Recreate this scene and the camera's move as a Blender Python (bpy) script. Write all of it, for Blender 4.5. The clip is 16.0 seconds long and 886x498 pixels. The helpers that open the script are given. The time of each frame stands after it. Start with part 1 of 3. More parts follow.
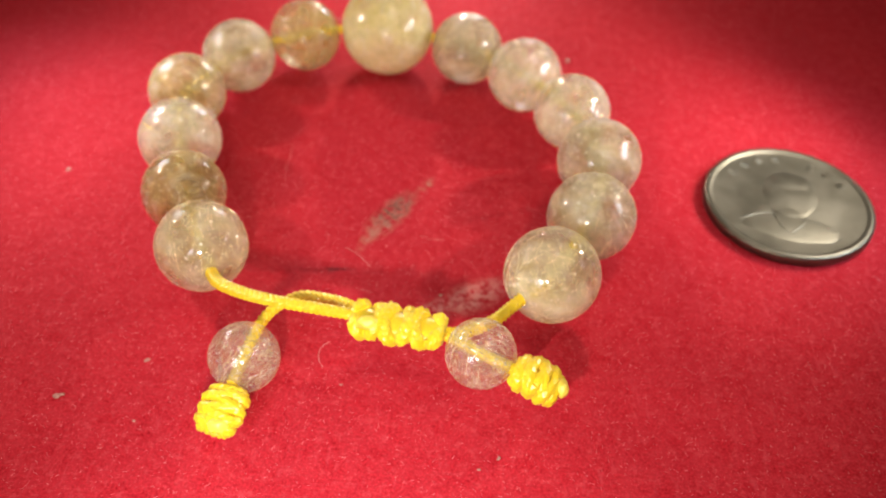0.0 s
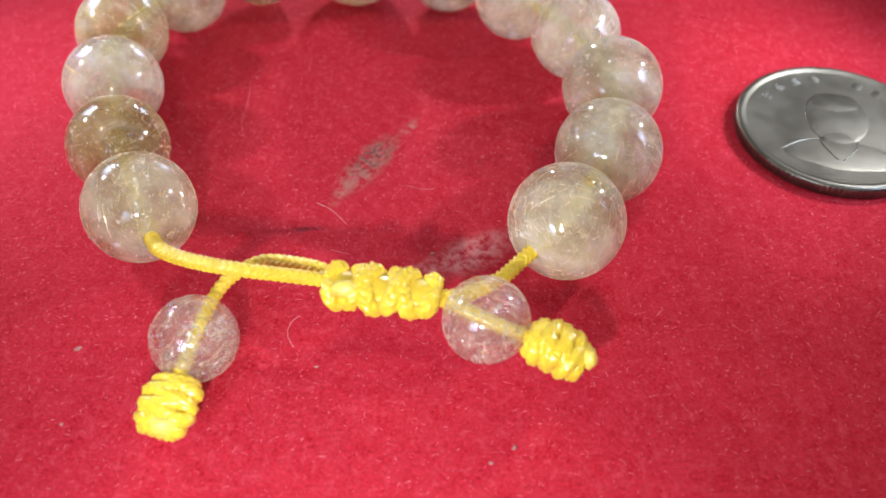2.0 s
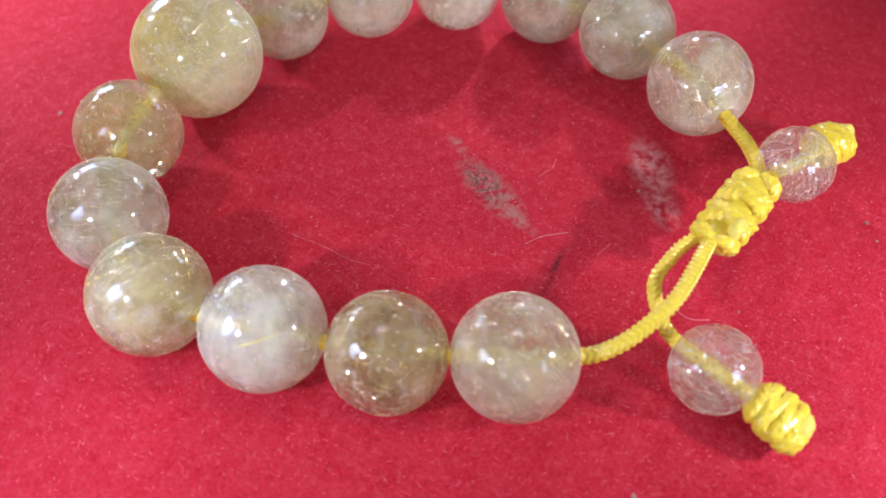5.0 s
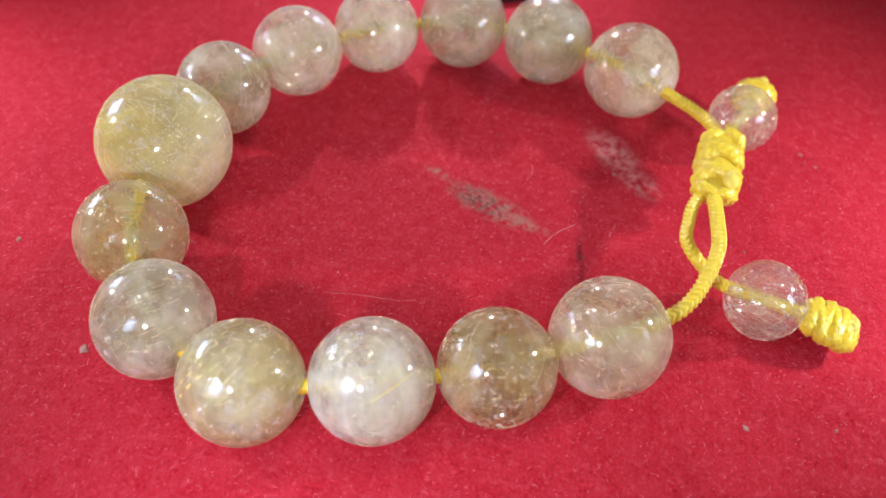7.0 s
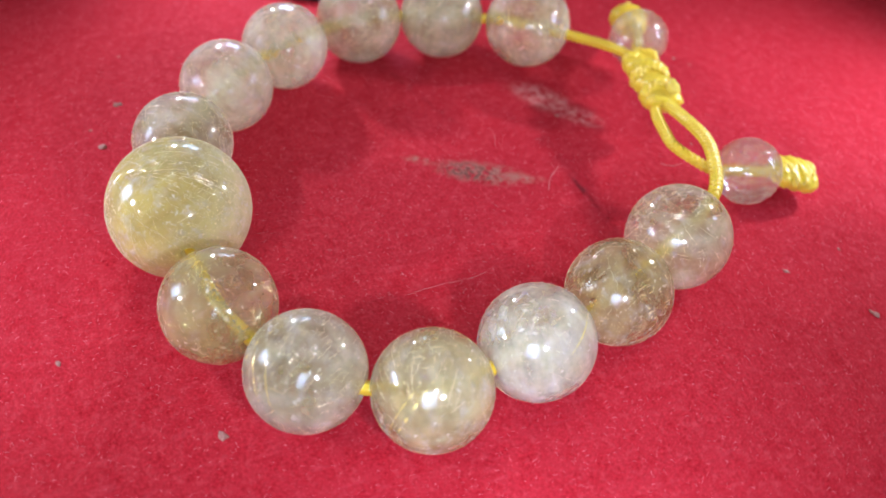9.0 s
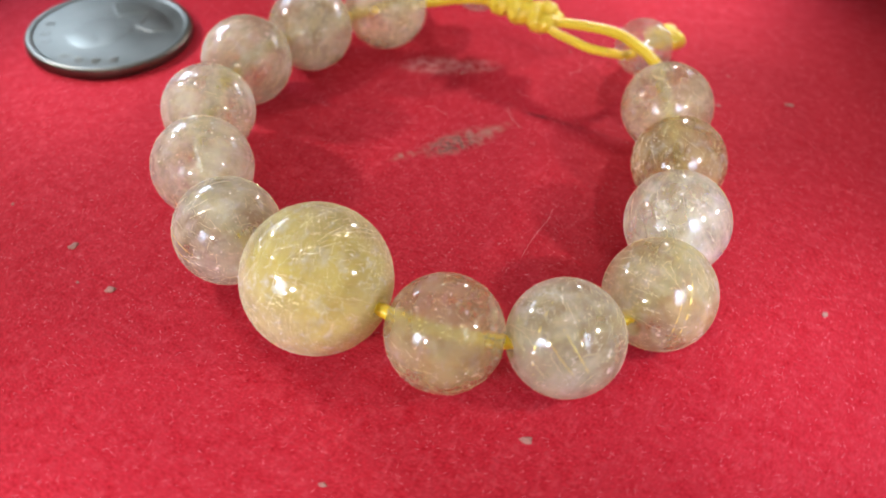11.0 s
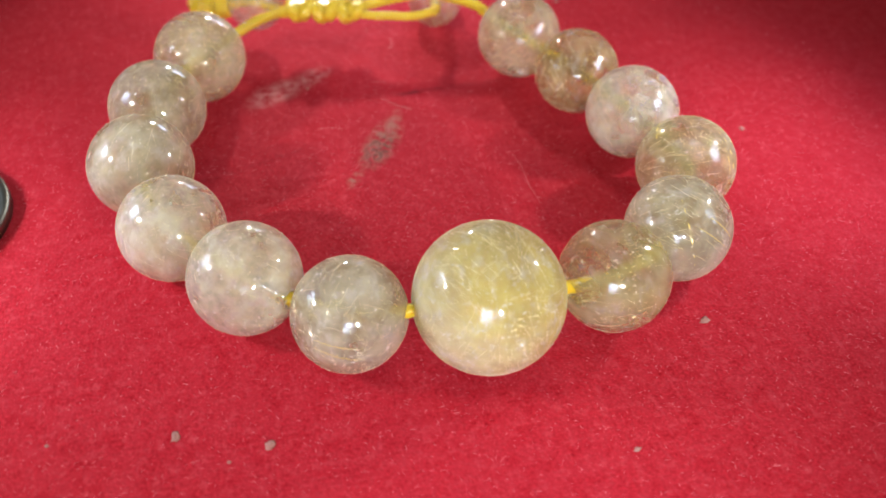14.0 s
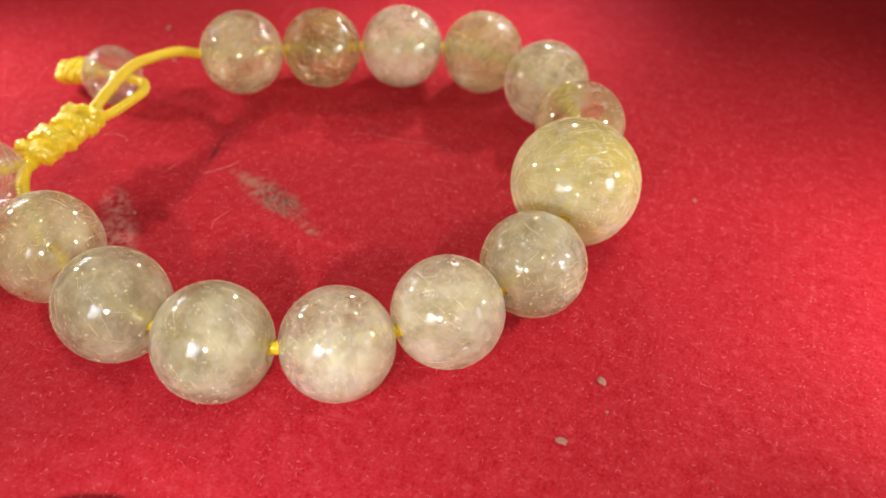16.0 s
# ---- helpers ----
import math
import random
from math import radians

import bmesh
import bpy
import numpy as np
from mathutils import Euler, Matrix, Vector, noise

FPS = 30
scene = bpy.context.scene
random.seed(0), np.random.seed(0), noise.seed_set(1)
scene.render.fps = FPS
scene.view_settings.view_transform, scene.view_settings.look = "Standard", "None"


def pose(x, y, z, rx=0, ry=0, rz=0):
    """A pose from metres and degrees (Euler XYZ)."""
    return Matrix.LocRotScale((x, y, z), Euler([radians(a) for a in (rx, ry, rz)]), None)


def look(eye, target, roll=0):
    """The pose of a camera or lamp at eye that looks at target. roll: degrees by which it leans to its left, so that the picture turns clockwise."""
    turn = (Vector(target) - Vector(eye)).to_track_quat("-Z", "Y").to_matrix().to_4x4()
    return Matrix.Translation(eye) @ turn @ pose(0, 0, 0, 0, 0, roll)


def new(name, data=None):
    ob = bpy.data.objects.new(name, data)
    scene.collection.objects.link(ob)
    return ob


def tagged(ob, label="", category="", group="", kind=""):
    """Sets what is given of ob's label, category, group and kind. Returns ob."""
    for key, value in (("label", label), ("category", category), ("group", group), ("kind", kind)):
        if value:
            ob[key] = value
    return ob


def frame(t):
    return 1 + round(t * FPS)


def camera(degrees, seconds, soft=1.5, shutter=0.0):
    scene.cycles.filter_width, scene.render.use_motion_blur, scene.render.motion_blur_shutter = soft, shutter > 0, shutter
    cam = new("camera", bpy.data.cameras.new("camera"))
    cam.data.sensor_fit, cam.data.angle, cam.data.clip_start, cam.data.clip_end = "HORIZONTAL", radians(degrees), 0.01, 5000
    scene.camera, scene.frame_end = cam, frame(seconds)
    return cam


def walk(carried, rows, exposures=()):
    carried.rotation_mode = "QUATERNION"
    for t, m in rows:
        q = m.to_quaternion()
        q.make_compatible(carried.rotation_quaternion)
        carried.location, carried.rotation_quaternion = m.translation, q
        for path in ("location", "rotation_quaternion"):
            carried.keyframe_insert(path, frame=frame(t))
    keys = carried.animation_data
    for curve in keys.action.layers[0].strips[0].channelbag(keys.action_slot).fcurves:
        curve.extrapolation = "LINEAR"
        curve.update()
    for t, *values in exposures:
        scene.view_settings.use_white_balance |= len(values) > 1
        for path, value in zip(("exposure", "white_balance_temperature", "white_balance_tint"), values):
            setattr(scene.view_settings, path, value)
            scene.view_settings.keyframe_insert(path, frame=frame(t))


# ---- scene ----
cam = camera(53.79, 16.0, soft=1.6, shutter=0.35)

EXPOSURES = [(0.0, 0.28, 6800, 14), (0.5, 0.26, 6100, 15), (1.0, 0.21, 5650, 16), (2.0, 0.23, 5350, 16), (2.5, 0.17, 5050, 16), (4.5, 0.14, 5000, 16), (7.5, 0.15, 5350, 15), (8.0, 0.15, 5100, 15),
             (10.5, 0.07, 5250, 15), (11.0, 0.07, 5700, 14), (11.5, 0.09, 5950, 14), (12.0, 0.09, 6750, 13), (12.5, 0.09, 5850, 14), (13.0, 0.07, 4950, 15), (13.5, 0.07, 5350, 14), (14.0, 0.07, 5700, 12), (14.5, 0.07, 6350, 10), (16.0, 0.07, 6700, 8)]
PATH = [
    (0, (0.01514, -0.10265, 0.09313), (0.01035, -0.01832, 0.00789), 1.20),
    (0.5, (0.01384, -0.10070, 0.08854), (0.00997, -0.01755, 0.00211), 1.51),
    (1, (0.01294, -0.09905, 0.08360), (0.00929, -0.01563, -0.00259), 1.28),
    (1.5, (0.01171, -0.09658, 0.08003), (0.00881, -0.01315, -0.00617), 0.87),
    (2, (0.01411, -0.09018, 0.07607), (0.01104, -0.00824, -0.01155), -0.80),
    (2.5, (0.00930, -0.08684, 0.07008), (0.00911, -0.00591, -0.01853), -1.24),
    (3, (-0.00742, -0.07805, 0.06390), (0.00931, 0.00117, -0.02467), -0.56),
    (3.5, (-0.02806, -0.06860, 0.06513), (0.00902, 0.00302, -0.02372), -0.03),
    (4, (-0.05307, -0.06041, 0.06866), (0.00171, 0.00025, -0.01920), 1.04),
    (4.5, (-0.06569, -0.04782, 0.07162), (-0.00006, 0.00037, -0.01653), 1.53),
    (4.7, (-0.06642, -0.04308, 0.07729), (-0.00064, 0.00045, -0.01314), 1.15),
    (6.8, (-0.08103, -0.00906, 0.08095), (0.00024, 0.00269, -0.00656), 2.02),
    (7, (-0.08192, -0.00928, 0.07881), (-0.00003, 0.00190, -0.00819), 1.90),
    (7.5, (-0.08106, -0.00699, 0.08338), (-0.00211, 0.00290, -0.00645), 2.04),
    (8, (-0.08544, 0.00652, 0.08336), (-0.00359, 0.00559, -0.00438), 2.09),
    (8.2, (-0.08653, 0.01356, 0.08107), (-0.00363, 0.00572, -0.00534), 3.12),
    (10.3, (-0.06555, 0.06988, 0.07770), (-0.00673, 0.00872, -0.00707), 4.62),
    (10.5, (-0.06229, 0.07496, 0.07635), (-0.00434, 0.01038, -0.00654), 3.99),
    (11, (-0.04650, 0.08843, 0.07463), (-0.00479, 0.01090, -0.00691), 3.35),
    (11.5, (-0.03305, 0.09735, 0.07344), (-0.00442, 0.01200, -0.00590), 3.09),
    (12, (-0.03123, 0.09790, 0.06783), (-0.00059, 0.00987, -0.00775), 3.51),
    (12.5, (-0.02317, 0.10100, 0.06412), (-0.00108, 0.00950, -0.01031), 4.46),
    (13, (-0.00630, 0.10204, 0.07530), (-0.00344, 0.01655, -0.00887), 2.74),
    (13.5, (0.01291, 0.10130, 0.07452), (-0.00435, 0.01615, -0.00825), 1.72),
    (14, (0.01650, 0.09807, 0.07486), (-0.00441, 0.01267, -0.00681), 1.93),
    (14.5, (0.04371, 0.09088, 0.07549), (-0.00512, 0.01545, -0.00404), 2.15),
    (15, (0.06474, 0.07658, 0.07452), (-0.00399, 0.01817, -0.00463), 1.94),
    (15.5, (0.08296, 0.05189, 0.07722), (-0.00140, 0.02211, -0.00276), 1.73),
    (16, (0.08652, 0.04328, 0.07625), (0.00028, 0.02067, -0.00407), 1.85),
]
walk(cam, [(t, look(eye, target, roll)) for t, eye, target, roll in PATH], EXPOSURES)
scene.cycles.transparent_max_bounces = 24
cam.data.dof.use_dof = True
cam.data.dof.focus_distance = 0.099
cam.data.dof.aperture_fstop = 23.0

# ---- light: fixed stand-ins for one torch moving with the camera, and four ceiling lamps ----
world = bpy.data.worlds.new("room_dusk")
scene.world = world
world.use_nodes = True
world.node_tree.nodes["Background"].inputs[0].default_value = (0.5, 0.5, 0.55, 1)
world.node_tree.nodes["Background"].inputs[1].default_value = 0.02

TORCH = 0.30
PANEL = 0.007
CEILING = 0.9


def lamp(name, kind, eye, target, power, colour, size=0.01, size_y=None):
    data = bpy.data.lights.new(name, kind)
    data.energy, data.color = power, colour
    if kind == "AREA":
        data.shape, data.size, data.size_y = "RECTANGLE", size, size_y or size
    else:
        data.shadow_soft_size = size
    ob = new(name, data)
    ob.matrix_world = look(eye, target)
    return ob


# stand-ins added at four stations: a torch and a bluish panel each
for e, aim, cone, share in (((0, -104, 53), (2, 5, 0), 120, 0.86), ((-93, 15, 57), (7, -1, 0), 100, 0.63), ((-6, 121, 47), (-4, 66, 0), 118, 0.88), ((98, 24, 53), (-12, -3, 0), 105, 0.78)):
    e, aim = Vector(e) * 0.001, Vector(aim) * 0.001
    left = Vector((e.y, -e.x, 0)).normalized()
    torch_stand_in = lamp("torch_stand_in", "SPOT", e, aim, TORCH * share, (1.0, 0.9, 0.76), 0.003)
    torch_stand_in.data.spot_size, torch_stand_in.data.spot_blend = radians(cone), 1.0
    lamp("panel_stand_in", "AREA", e + left * 0.030 + Vector((0, 0, -0.008)), (e.x * 0.55, e.y * 0.55, 0), PANEL, (0.72, 0.86, 1.0), 0.029, 0.036).data.spread = radians(62)
for x, y in ((0.10, 0.15), (-0.25, 0.05), (0.02, 0.32), (0.22, 0.02)):
    lamp("ceiling_lamp", "POINT", (x, y, 1.45), (0, 0, 0), CEILING, (1.0, 0.86, 0.66), 0.04)


# ---- materials ----
def material(name):
    m = bpy.data.materials.new(name)
    m.use_nodes = True
    nt = m.node_tree
    b = nt.nodes["Principled BSDF"]
    return m, nt, b, nt.nodes["Material Output"]


def node(nt, kind, **inputs):
    n = nt.nodes.new(kind)
    for k, v in inputs.items():
        k = k.replace("_", " ")
        if isinstance(v, bpy.types.NodeSocket):
            nt.links.new(v, n.inputs[k])
        else:
            n.inputs[k].default_value = v
    return n


def ramp(nt, fac, stops):
    n = nt.nodes.new("ShaderNodeValToRGB")
    nt.links.new(fac, n.inputs[0])
    while len(n.color_ramp.elements) < len(stops):
        n.color_ramp.elements.new(0.5)
    for el, (p, c) in zip(n.color_ramp.elements, stops):
        el.position = p
        el.color = (c, c, c, 1) if isinstance(c, (int, float)) else (*c, 1)
    return n.outputs[0]


def arith(nt, op, a, b=0.0, c=0.0):
    n = nt.nodes.new("ShaderNodeMath")
    n.operation = op
    for i, v in enumerate((a, b, c)):
        if isinstance(v, bpy.types.NodeSocket):
            nt.links.new(v, n.inputs[i])
        else:
            n.inputs[i].default_value = v
    return n.outputs[0]


def blend(nt, fac, a, b, mode="MIX"):
    n = nt.nodes.new("ShaderNodeMix")
    n.data_type, n.blend_type = "RGBA", mode
    for i, v in ((0, fac), (6, a), (7, b)):
        if isinstance(v, bpy.types.NodeSocket):
            nt.links.new(v, n.inputs[i])
        elif i == 0:
            n.inputs[i].default_value = v
        else:
            n.inputs[i].default_value = (*v, 1)
    return n.outputs[2]


def mapped(nt, vec, scale=(1, 1, 1), rot=(0, 0, 0), loc=(0, 0, 0)):
    n = nt.nodes.new("ShaderNodeMapping")
    nt.links.new(vec, n.inputs[0])
    n.inputs["Location"].default_value = loc
    n.inputs["Rotation"].default_value = rot
    n.inputs["Scale"].default_value = scale
    return n.outputs[0]


def noise_tex(nt, vec, scale, detail=3.0, rough=0.55):
    return node(nt, "ShaderNodeTexNoise", Vector=vec, Scale=scale, Detail=detail, Roughness=rough).outputs[0]


def bump(nt, height, strength, distance):
    return node(nt, "ShaderNodeBump", Height=height, Strength=strength, Distance=distance).outputs[0]


def patch(nt, pos, cx, cy, half_long, half_wide, angle, edge=0.5):
    """1 inside an ellipse on the sheet, fading out at its ragged edge. Millimetres and degrees."""
    v = mapped(nt, pos, loc=(-cx / 1000, -cy / 1000, 0))
    v = mapped(nt, v, rot=(0, 0, -radians(angle)))
    v = mapped(nt, v, scale=(1000 / half_long, 1000 / half_wide, 0))
    d = node(nt, "ShaderNodeVectorMath", Vector=v)
    d.operation = "LENGTH"
    n = nt.nodes.new("ShaderNodeMapRange")
    nt.links.new(d.outputs["Value"], n.inputs[0])
    n.inputs[1].default_value, n.inputs[2].default_value = 1 - edge, 1 + edge
    n.inputs[3].default_value, n.inputs[4].default_value = 1.0, 0.0
    return n.outputs[0]


def red_sheet_material():
    m, nt, b, out = material("red_flocked_paper")
    pos = nt.nodes.new("ShaderNodeNewGeometry").outputs["Position"]
    fine = noise_tex(nt, pos, 2600, 4, 0.7)
    mid = noise_tex(nt, pos, 420, 4, 0.6)
    broad = noise_tex(nt, pos, 32, 3, 0.5)
    streak = noise_tex(nt, mapped(nt, pos, (900, 240, 1), (0, 0, 0.5)), 1.0, 3)
    col = blend(nt, ramp(nt, fine, [(0.36, 0.0), (0.62, 1.0)]), (0.28, 0.003, 0.009), (0.56, 0.020, 0.036))
    col = blend(nt, ramp(nt, mid, [(0.35, 0.0), (0.75, 0.6)]), col, (0.56, 0.038, 0.058))
    blotch = noise_tex(nt, pos, 900, 5, 0.7)
    col = blend(nt, ramp(nt, blotch, [(0.52, 0.0), (0.68, 0.55)]), col, (0.66, 0.080, 0.104))
    col = blend(nt, ramp(nt, broad, [(0.3, 0.0), (0.7, 0.35)]), col, (0.28, 0.005, 0.013))
    col = blend(nt, ramp(nt, streak, [(0.60, 0.0), (0.75, 0.35)]), col, (0.60, 0.07, 0.10))
    fleck = noise_tex(nt, pos, 5200, 2, 0.5)
    col = blend(nt, arith(nt, "MULTIPLY", ramp(nt, fleck, [(0.64, 0.0), (0.74, 1.0)]), ramp(nt, mid, [(0.4, 0.15), (0.65, 0.7)])), col, (0.72, 0.16, 0.17))
    # rub marks: a grey-brown scrape, a pale scuff, dark pencil-like creases
    ragged = noise_tex(nt, pos, 1500, 4, 0.75)
    ragged2 = noise_tex(nt, pos, 700, 3, 0.7)
    def worn(mask, lo, hi, tex):
        return arith(nt, "MULTIPLY", mask, ramp(nt, tex, [(lo, 0.0), (hi, 1.0)]))
    pale = worn(patch(nt, pos, 1.2, -3.8, 5.6, 2.1, 62, 0.35), 0.40, 0.56, ragged2)
    tail = worn(patch(nt, pos, -1.2, -8.2, 3.2, 0.9, 68, 0.5), 0.36, 0.58, ragged2)
    top = worn(patch(nt, pos, 6.2, 3.8, 1.9, 0.7, 55, 0.5), 0.40, 0.60, ragged2)
    dark = worn(patch(nt, pos, 1.8, -2.4, 3.6, 1.7, 60, 0.5), 0.46, 0.56, ragged)
    scuff = worn(patch(nt, pos, 14.8, -19.7, 4.8, 2.3, 35, 0.4), 0.38, 0.60, ragged2)
    scuff2 = worn(patch(nt, pos, 9.5, -23.0, 3.0, 1.6, 40, 0.6), 0.42, 0.62, ragged2)
    crease = worn(patch(nt, pos, -9.5, -16.6, 11.0, 0.45, 3, 0.9), 0.40, 0.62, ragged2)
    crease2 = worn(patch(nt, pos, -5.8, -16.1, 2.3, 0.38, 6, 0.6), 0.30, 0.50, ragged2)
    crease3 = worn(patch(nt, pos, 22.0, -1.0, 9.0, 0.5, 20, 0.9), 0.46, 0.66, ragged2)
    grey = arith(nt, "MAXIMUM", arith(nt, "MAXIMUM", pale, tail), top)
    col = blend(nt, arith(nt, "MULTIPLY", grey, 0.72), col, (0.36, 0.20, 0.15))
    col = blend(nt, arith(nt, "MULTIPLY", arith(nt, "MAXIMUM", scuff, scuff2), 0.5), col, (0.74, 0.42, 0.39))
    col = blend(nt, arith(nt, "MULTIPLY", dark, 0.75), col, (0.05, 0.03, 0.025))
    lines = arith(nt, "MAXIMUM", arith(nt, "MAXIMUM", arith(nt, "MULTIPLY", crease, 0.5), arith(nt, "MULTIPLY", crease2, 0.95)), arith(nt, "MULTIPLY", crease3, 0.45))
    col = blend(nt, arith(nt, "MULTIPLY", lines, 0.8), col, (0.05, 0.01, 0.012))
    nt.links.new(col, b.inputs["Base Color"])
    b.inputs["Roughness"].default_value = 0.85
    b.inputs["Specular IOR Level"].default_value = 0.12
    b.inputs["Sheen Weight"].default_value = 0.04
    b.inputs["Sheen Roughness"].default_value = 0.4
    b.inputs["Sheen Tint"].default_value = (1.0, 0.35, 0.4, 1)
    h = arith(nt, "ADD", arith(nt, "MULTIPLY", fine, 0.6), arith(nt, "MULTIPLY", mid, 0.8))
    nt.links.new(bump(nt, h, 0.8, 0.00012), b.inputs["Normal"])
    return m


def quartz(name, tint, veil, low, high, gold, gold_amount, seed, smoky, glassy, stained=None):
    """Cloudy quartz: a refracting body under a drifting milky veil, with brown smoke, white clots and fine golden hairs."""
    m, nt, b, out = material(name)
    obj = nt.nodes.new("ShaderNodeTexCoord").outputs["Object"]
    rnd = nt.nodes.new("ShaderNodeObjectInfo").outputs["Random"]
    shift = node(nt, "ShaderNodeVectorMath", Vector=obj)
    shift.operation = "ADD"
    off = nt.nodes.new("ShaderNodeCombineXYZ")
    nt.links.new(arith(nt, "MULTIPLY", rnd, 0.7), off.inputs[0])
    nt.links.new(arith(nt, "MULTIPLY", rnd, 0.31), off.inputs[1])
    nt.links.new(off.outputs[0], shift.inputs[1])
    p = shift.outputs[0]
    cloud = noise_tex(nt, p, 150, 2, 0.5)
    wisps = noise_tex(nt, mapped(nt, p, (1050, 300, 860), (0.4 + seed, 0.9, seed)), 0.5, 4, 0.6)
    flecks = noise_tex(nt, p, 1400, 4, 0.65)
    thick = arith(nt, "ADD", arith(nt, "MULTIPLY", cloud, 0.5), arith(nt, "ADD", arith(nt, "MULTIPLY", wisps, 0.36), arith(nt, "MULTIPLY", flecks, 0.14)))
    fac = ramp(nt, thick, [(0.40, low), (0.50, (low + high) * 0.5), (0.62, high)])
    hair_a = noise_tex(nt, mapped(nt, p, (5200, 4600, 240), (0.9 + seed, 0.5, 0.3)), 1.0, 1)
    hair_b = noise_tex(nt, mapped(nt, p, (4600, 260, 5000), (0.2, 0.4 + seed, 0.8)), 1.0, 1)
    hair = arith(nt, "MAXIMUM", ramp(nt, hair_a, [(0.66, 0.0), (0.72, 1.0)]), ramp(nt, hair_b, [(0.67, 0.0), (0.73, 1.0)]))
    zone = ramp(nt, noise_tex(nt, p, 120, 3), [(0.42, 0.1), (0.60, 1.0)])
    hair = arith(nt, "MULTIPLY", arith(nt, "MULTIPLY", hair, zone), gold_amount)
    stain = ramp(nt, noise_tex(nt, p, 95, 3), [(0.50, 0.0), (0.66, 1.0)])
    if stained:  # one side of the stone is steeped in yellow
        rel = node(nt, "ShaderNodeVectorMath", Vector=nt.nodes.new("ShaderNodeNewGeometry").outputs["Position"])
        rel.operation = "SUBTRACT"
        rel.inputs[1].default_value = stained[0]
        along = node(nt, "ShaderNodeVectorMath", Vector=rel.outputs[0])
        along.operation = "DOT_PRODUCT"
        along.inputs[1].default_value = stained[1] / 0.0083
        deep = arith(nt, "ADD", along.outputs["Value"], arith(nt, "MULTIPLY", arith(nt, "SUBTRACT", noise_tex(nt, p, 150, 3, 0.5), 0.5), 1.1))
        stain = arith(nt, "MAXIMUM", arith(nt, "MULTIPLY", stain, 0.3), ramp(nt, deep, [(0.08, 0.0), (0.70, 1.0)]))
    body = blend(nt, arith(nt, "MULTIPLY", stain, gold_amount * 0.75), veil, gold)
    # drifting patches inside the stone: brownish smoke, pale cream clots, white specks
    smoke = ramp(nt, noise_tex(nt, mapped(nt, p, (1, 1, 1), (0, 0, 0), (0.4, 0.1, seed)), 210, 3, 0.6), [(0.46, 0.0), (0.62, smoky)])
    body = blend(nt, smoke, body, tuple(v * g for v, g in zip(veil, (0.42, 0.33, 0.20))))
    clot = ramp(nt, noise_tex(nt, mapped(nt, p, (1, 1, 1.8), (0, 0, 0.6), (0.2, 0.7, seed)), 420, 4, 0.62), [(0.53, 0.0), (0.70, 0.65)])
    body = blend(nt, clot, body, (0.97, 0.95, 0.88))
    fac = arith(nt, "MAXIMUM", fac, arith(nt, "MULTIPLY", clot, min(0.8, high * 1.1)))
    speck = ramp(nt, noise_tex(nt, mapped(nt, p, (1, 1, 1), (0, 0, 0), (0.9, 0.3, seed)), 1150, 3, 0.6), [(0.59, 0.0), (0.69, 0.9)])
    speck = arith(nt, "MULTIPLY", speck, ramp(nt, noise_tex(nt, p, 210, 2), [(0.42, 0.1), (0.62, 1.0)]))
    body = blend(nt, speck, body, (1.0, 0.98, 0.92))
    fac = arith(nt, "MAXIMUM", fac, arith(nt, "MULTIPLY", speck, 0.7))
    body = blend(nt, hair, body, (0.95, 0.84, 0.50))
    clear = node(nt, "ShaderNodeBsdfTransparent", Color=(*tint, 1))
    b.inputs["Base Color"].default_value = (*tint, 1)
    b.inputs["Roughness"].default_value = 0.03
    b.inputs["IOR"].default_value = 1.54
    b.inputs["Transmission Weight"].default_value = 1.0
    core = node(nt, "ShaderNodeMixShader", Fac=glassy)
    nt.links.new(clear.outputs[0], core.inputs[1])
    nt.links.new(b.outputs[0], core.inputs[2])
    milk = node(nt, "ShaderNodeBsdfDiffuse", Color=body)
    if glassy:
        thru = node(nt, "ShaderNodeSubsurfaceScattering", Color=body, Scale=0.004, Radius=(0.9, 0.92, 0.6))
    else:
        thru = node(nt, "ShaderNodeBsdfTranslucent", Color=body)
    mix1 = node(nt, "ShaderNodeMixShader", Fac=0.8 if glassy else 0.4)
    nt.links.new(milk.outputs[0], mix1.inputs[1])
    nt.links.new(thru.outputs[0], mix1.inputs[2])
    mix2 = node(nt, "ShaderNodeMixShader", Fac=arith(nt, "MAXIMUM", fac, hair))
    nt.links.new(core.outputs[0], mix2.inputs[1])
    nt.links.new(mix1.outputs[0], mix2.inputs[2])
    last = mix2
    if glassy:
        gloss = node(nt, "ShaderNodeBsdfGlossy", Roughness=0.08)
        fres = node(nt, "ShaderNodeFresnel", IOR=1.5)
        last = node(nt, "ShaderNodeMixShader", Fac=arith(nt, "MINIMUM", arith(nt, "MAXIMUM", fres.outputs[0], 0.06), 0.2))
        nt.links.new(mix2.outputs[0], last.inputs[1])
        nt.links.new(gloss.outputs[0], last.inputs[2])
    nt.links.new(last.outputs[0], out.inputs[0])
    return m


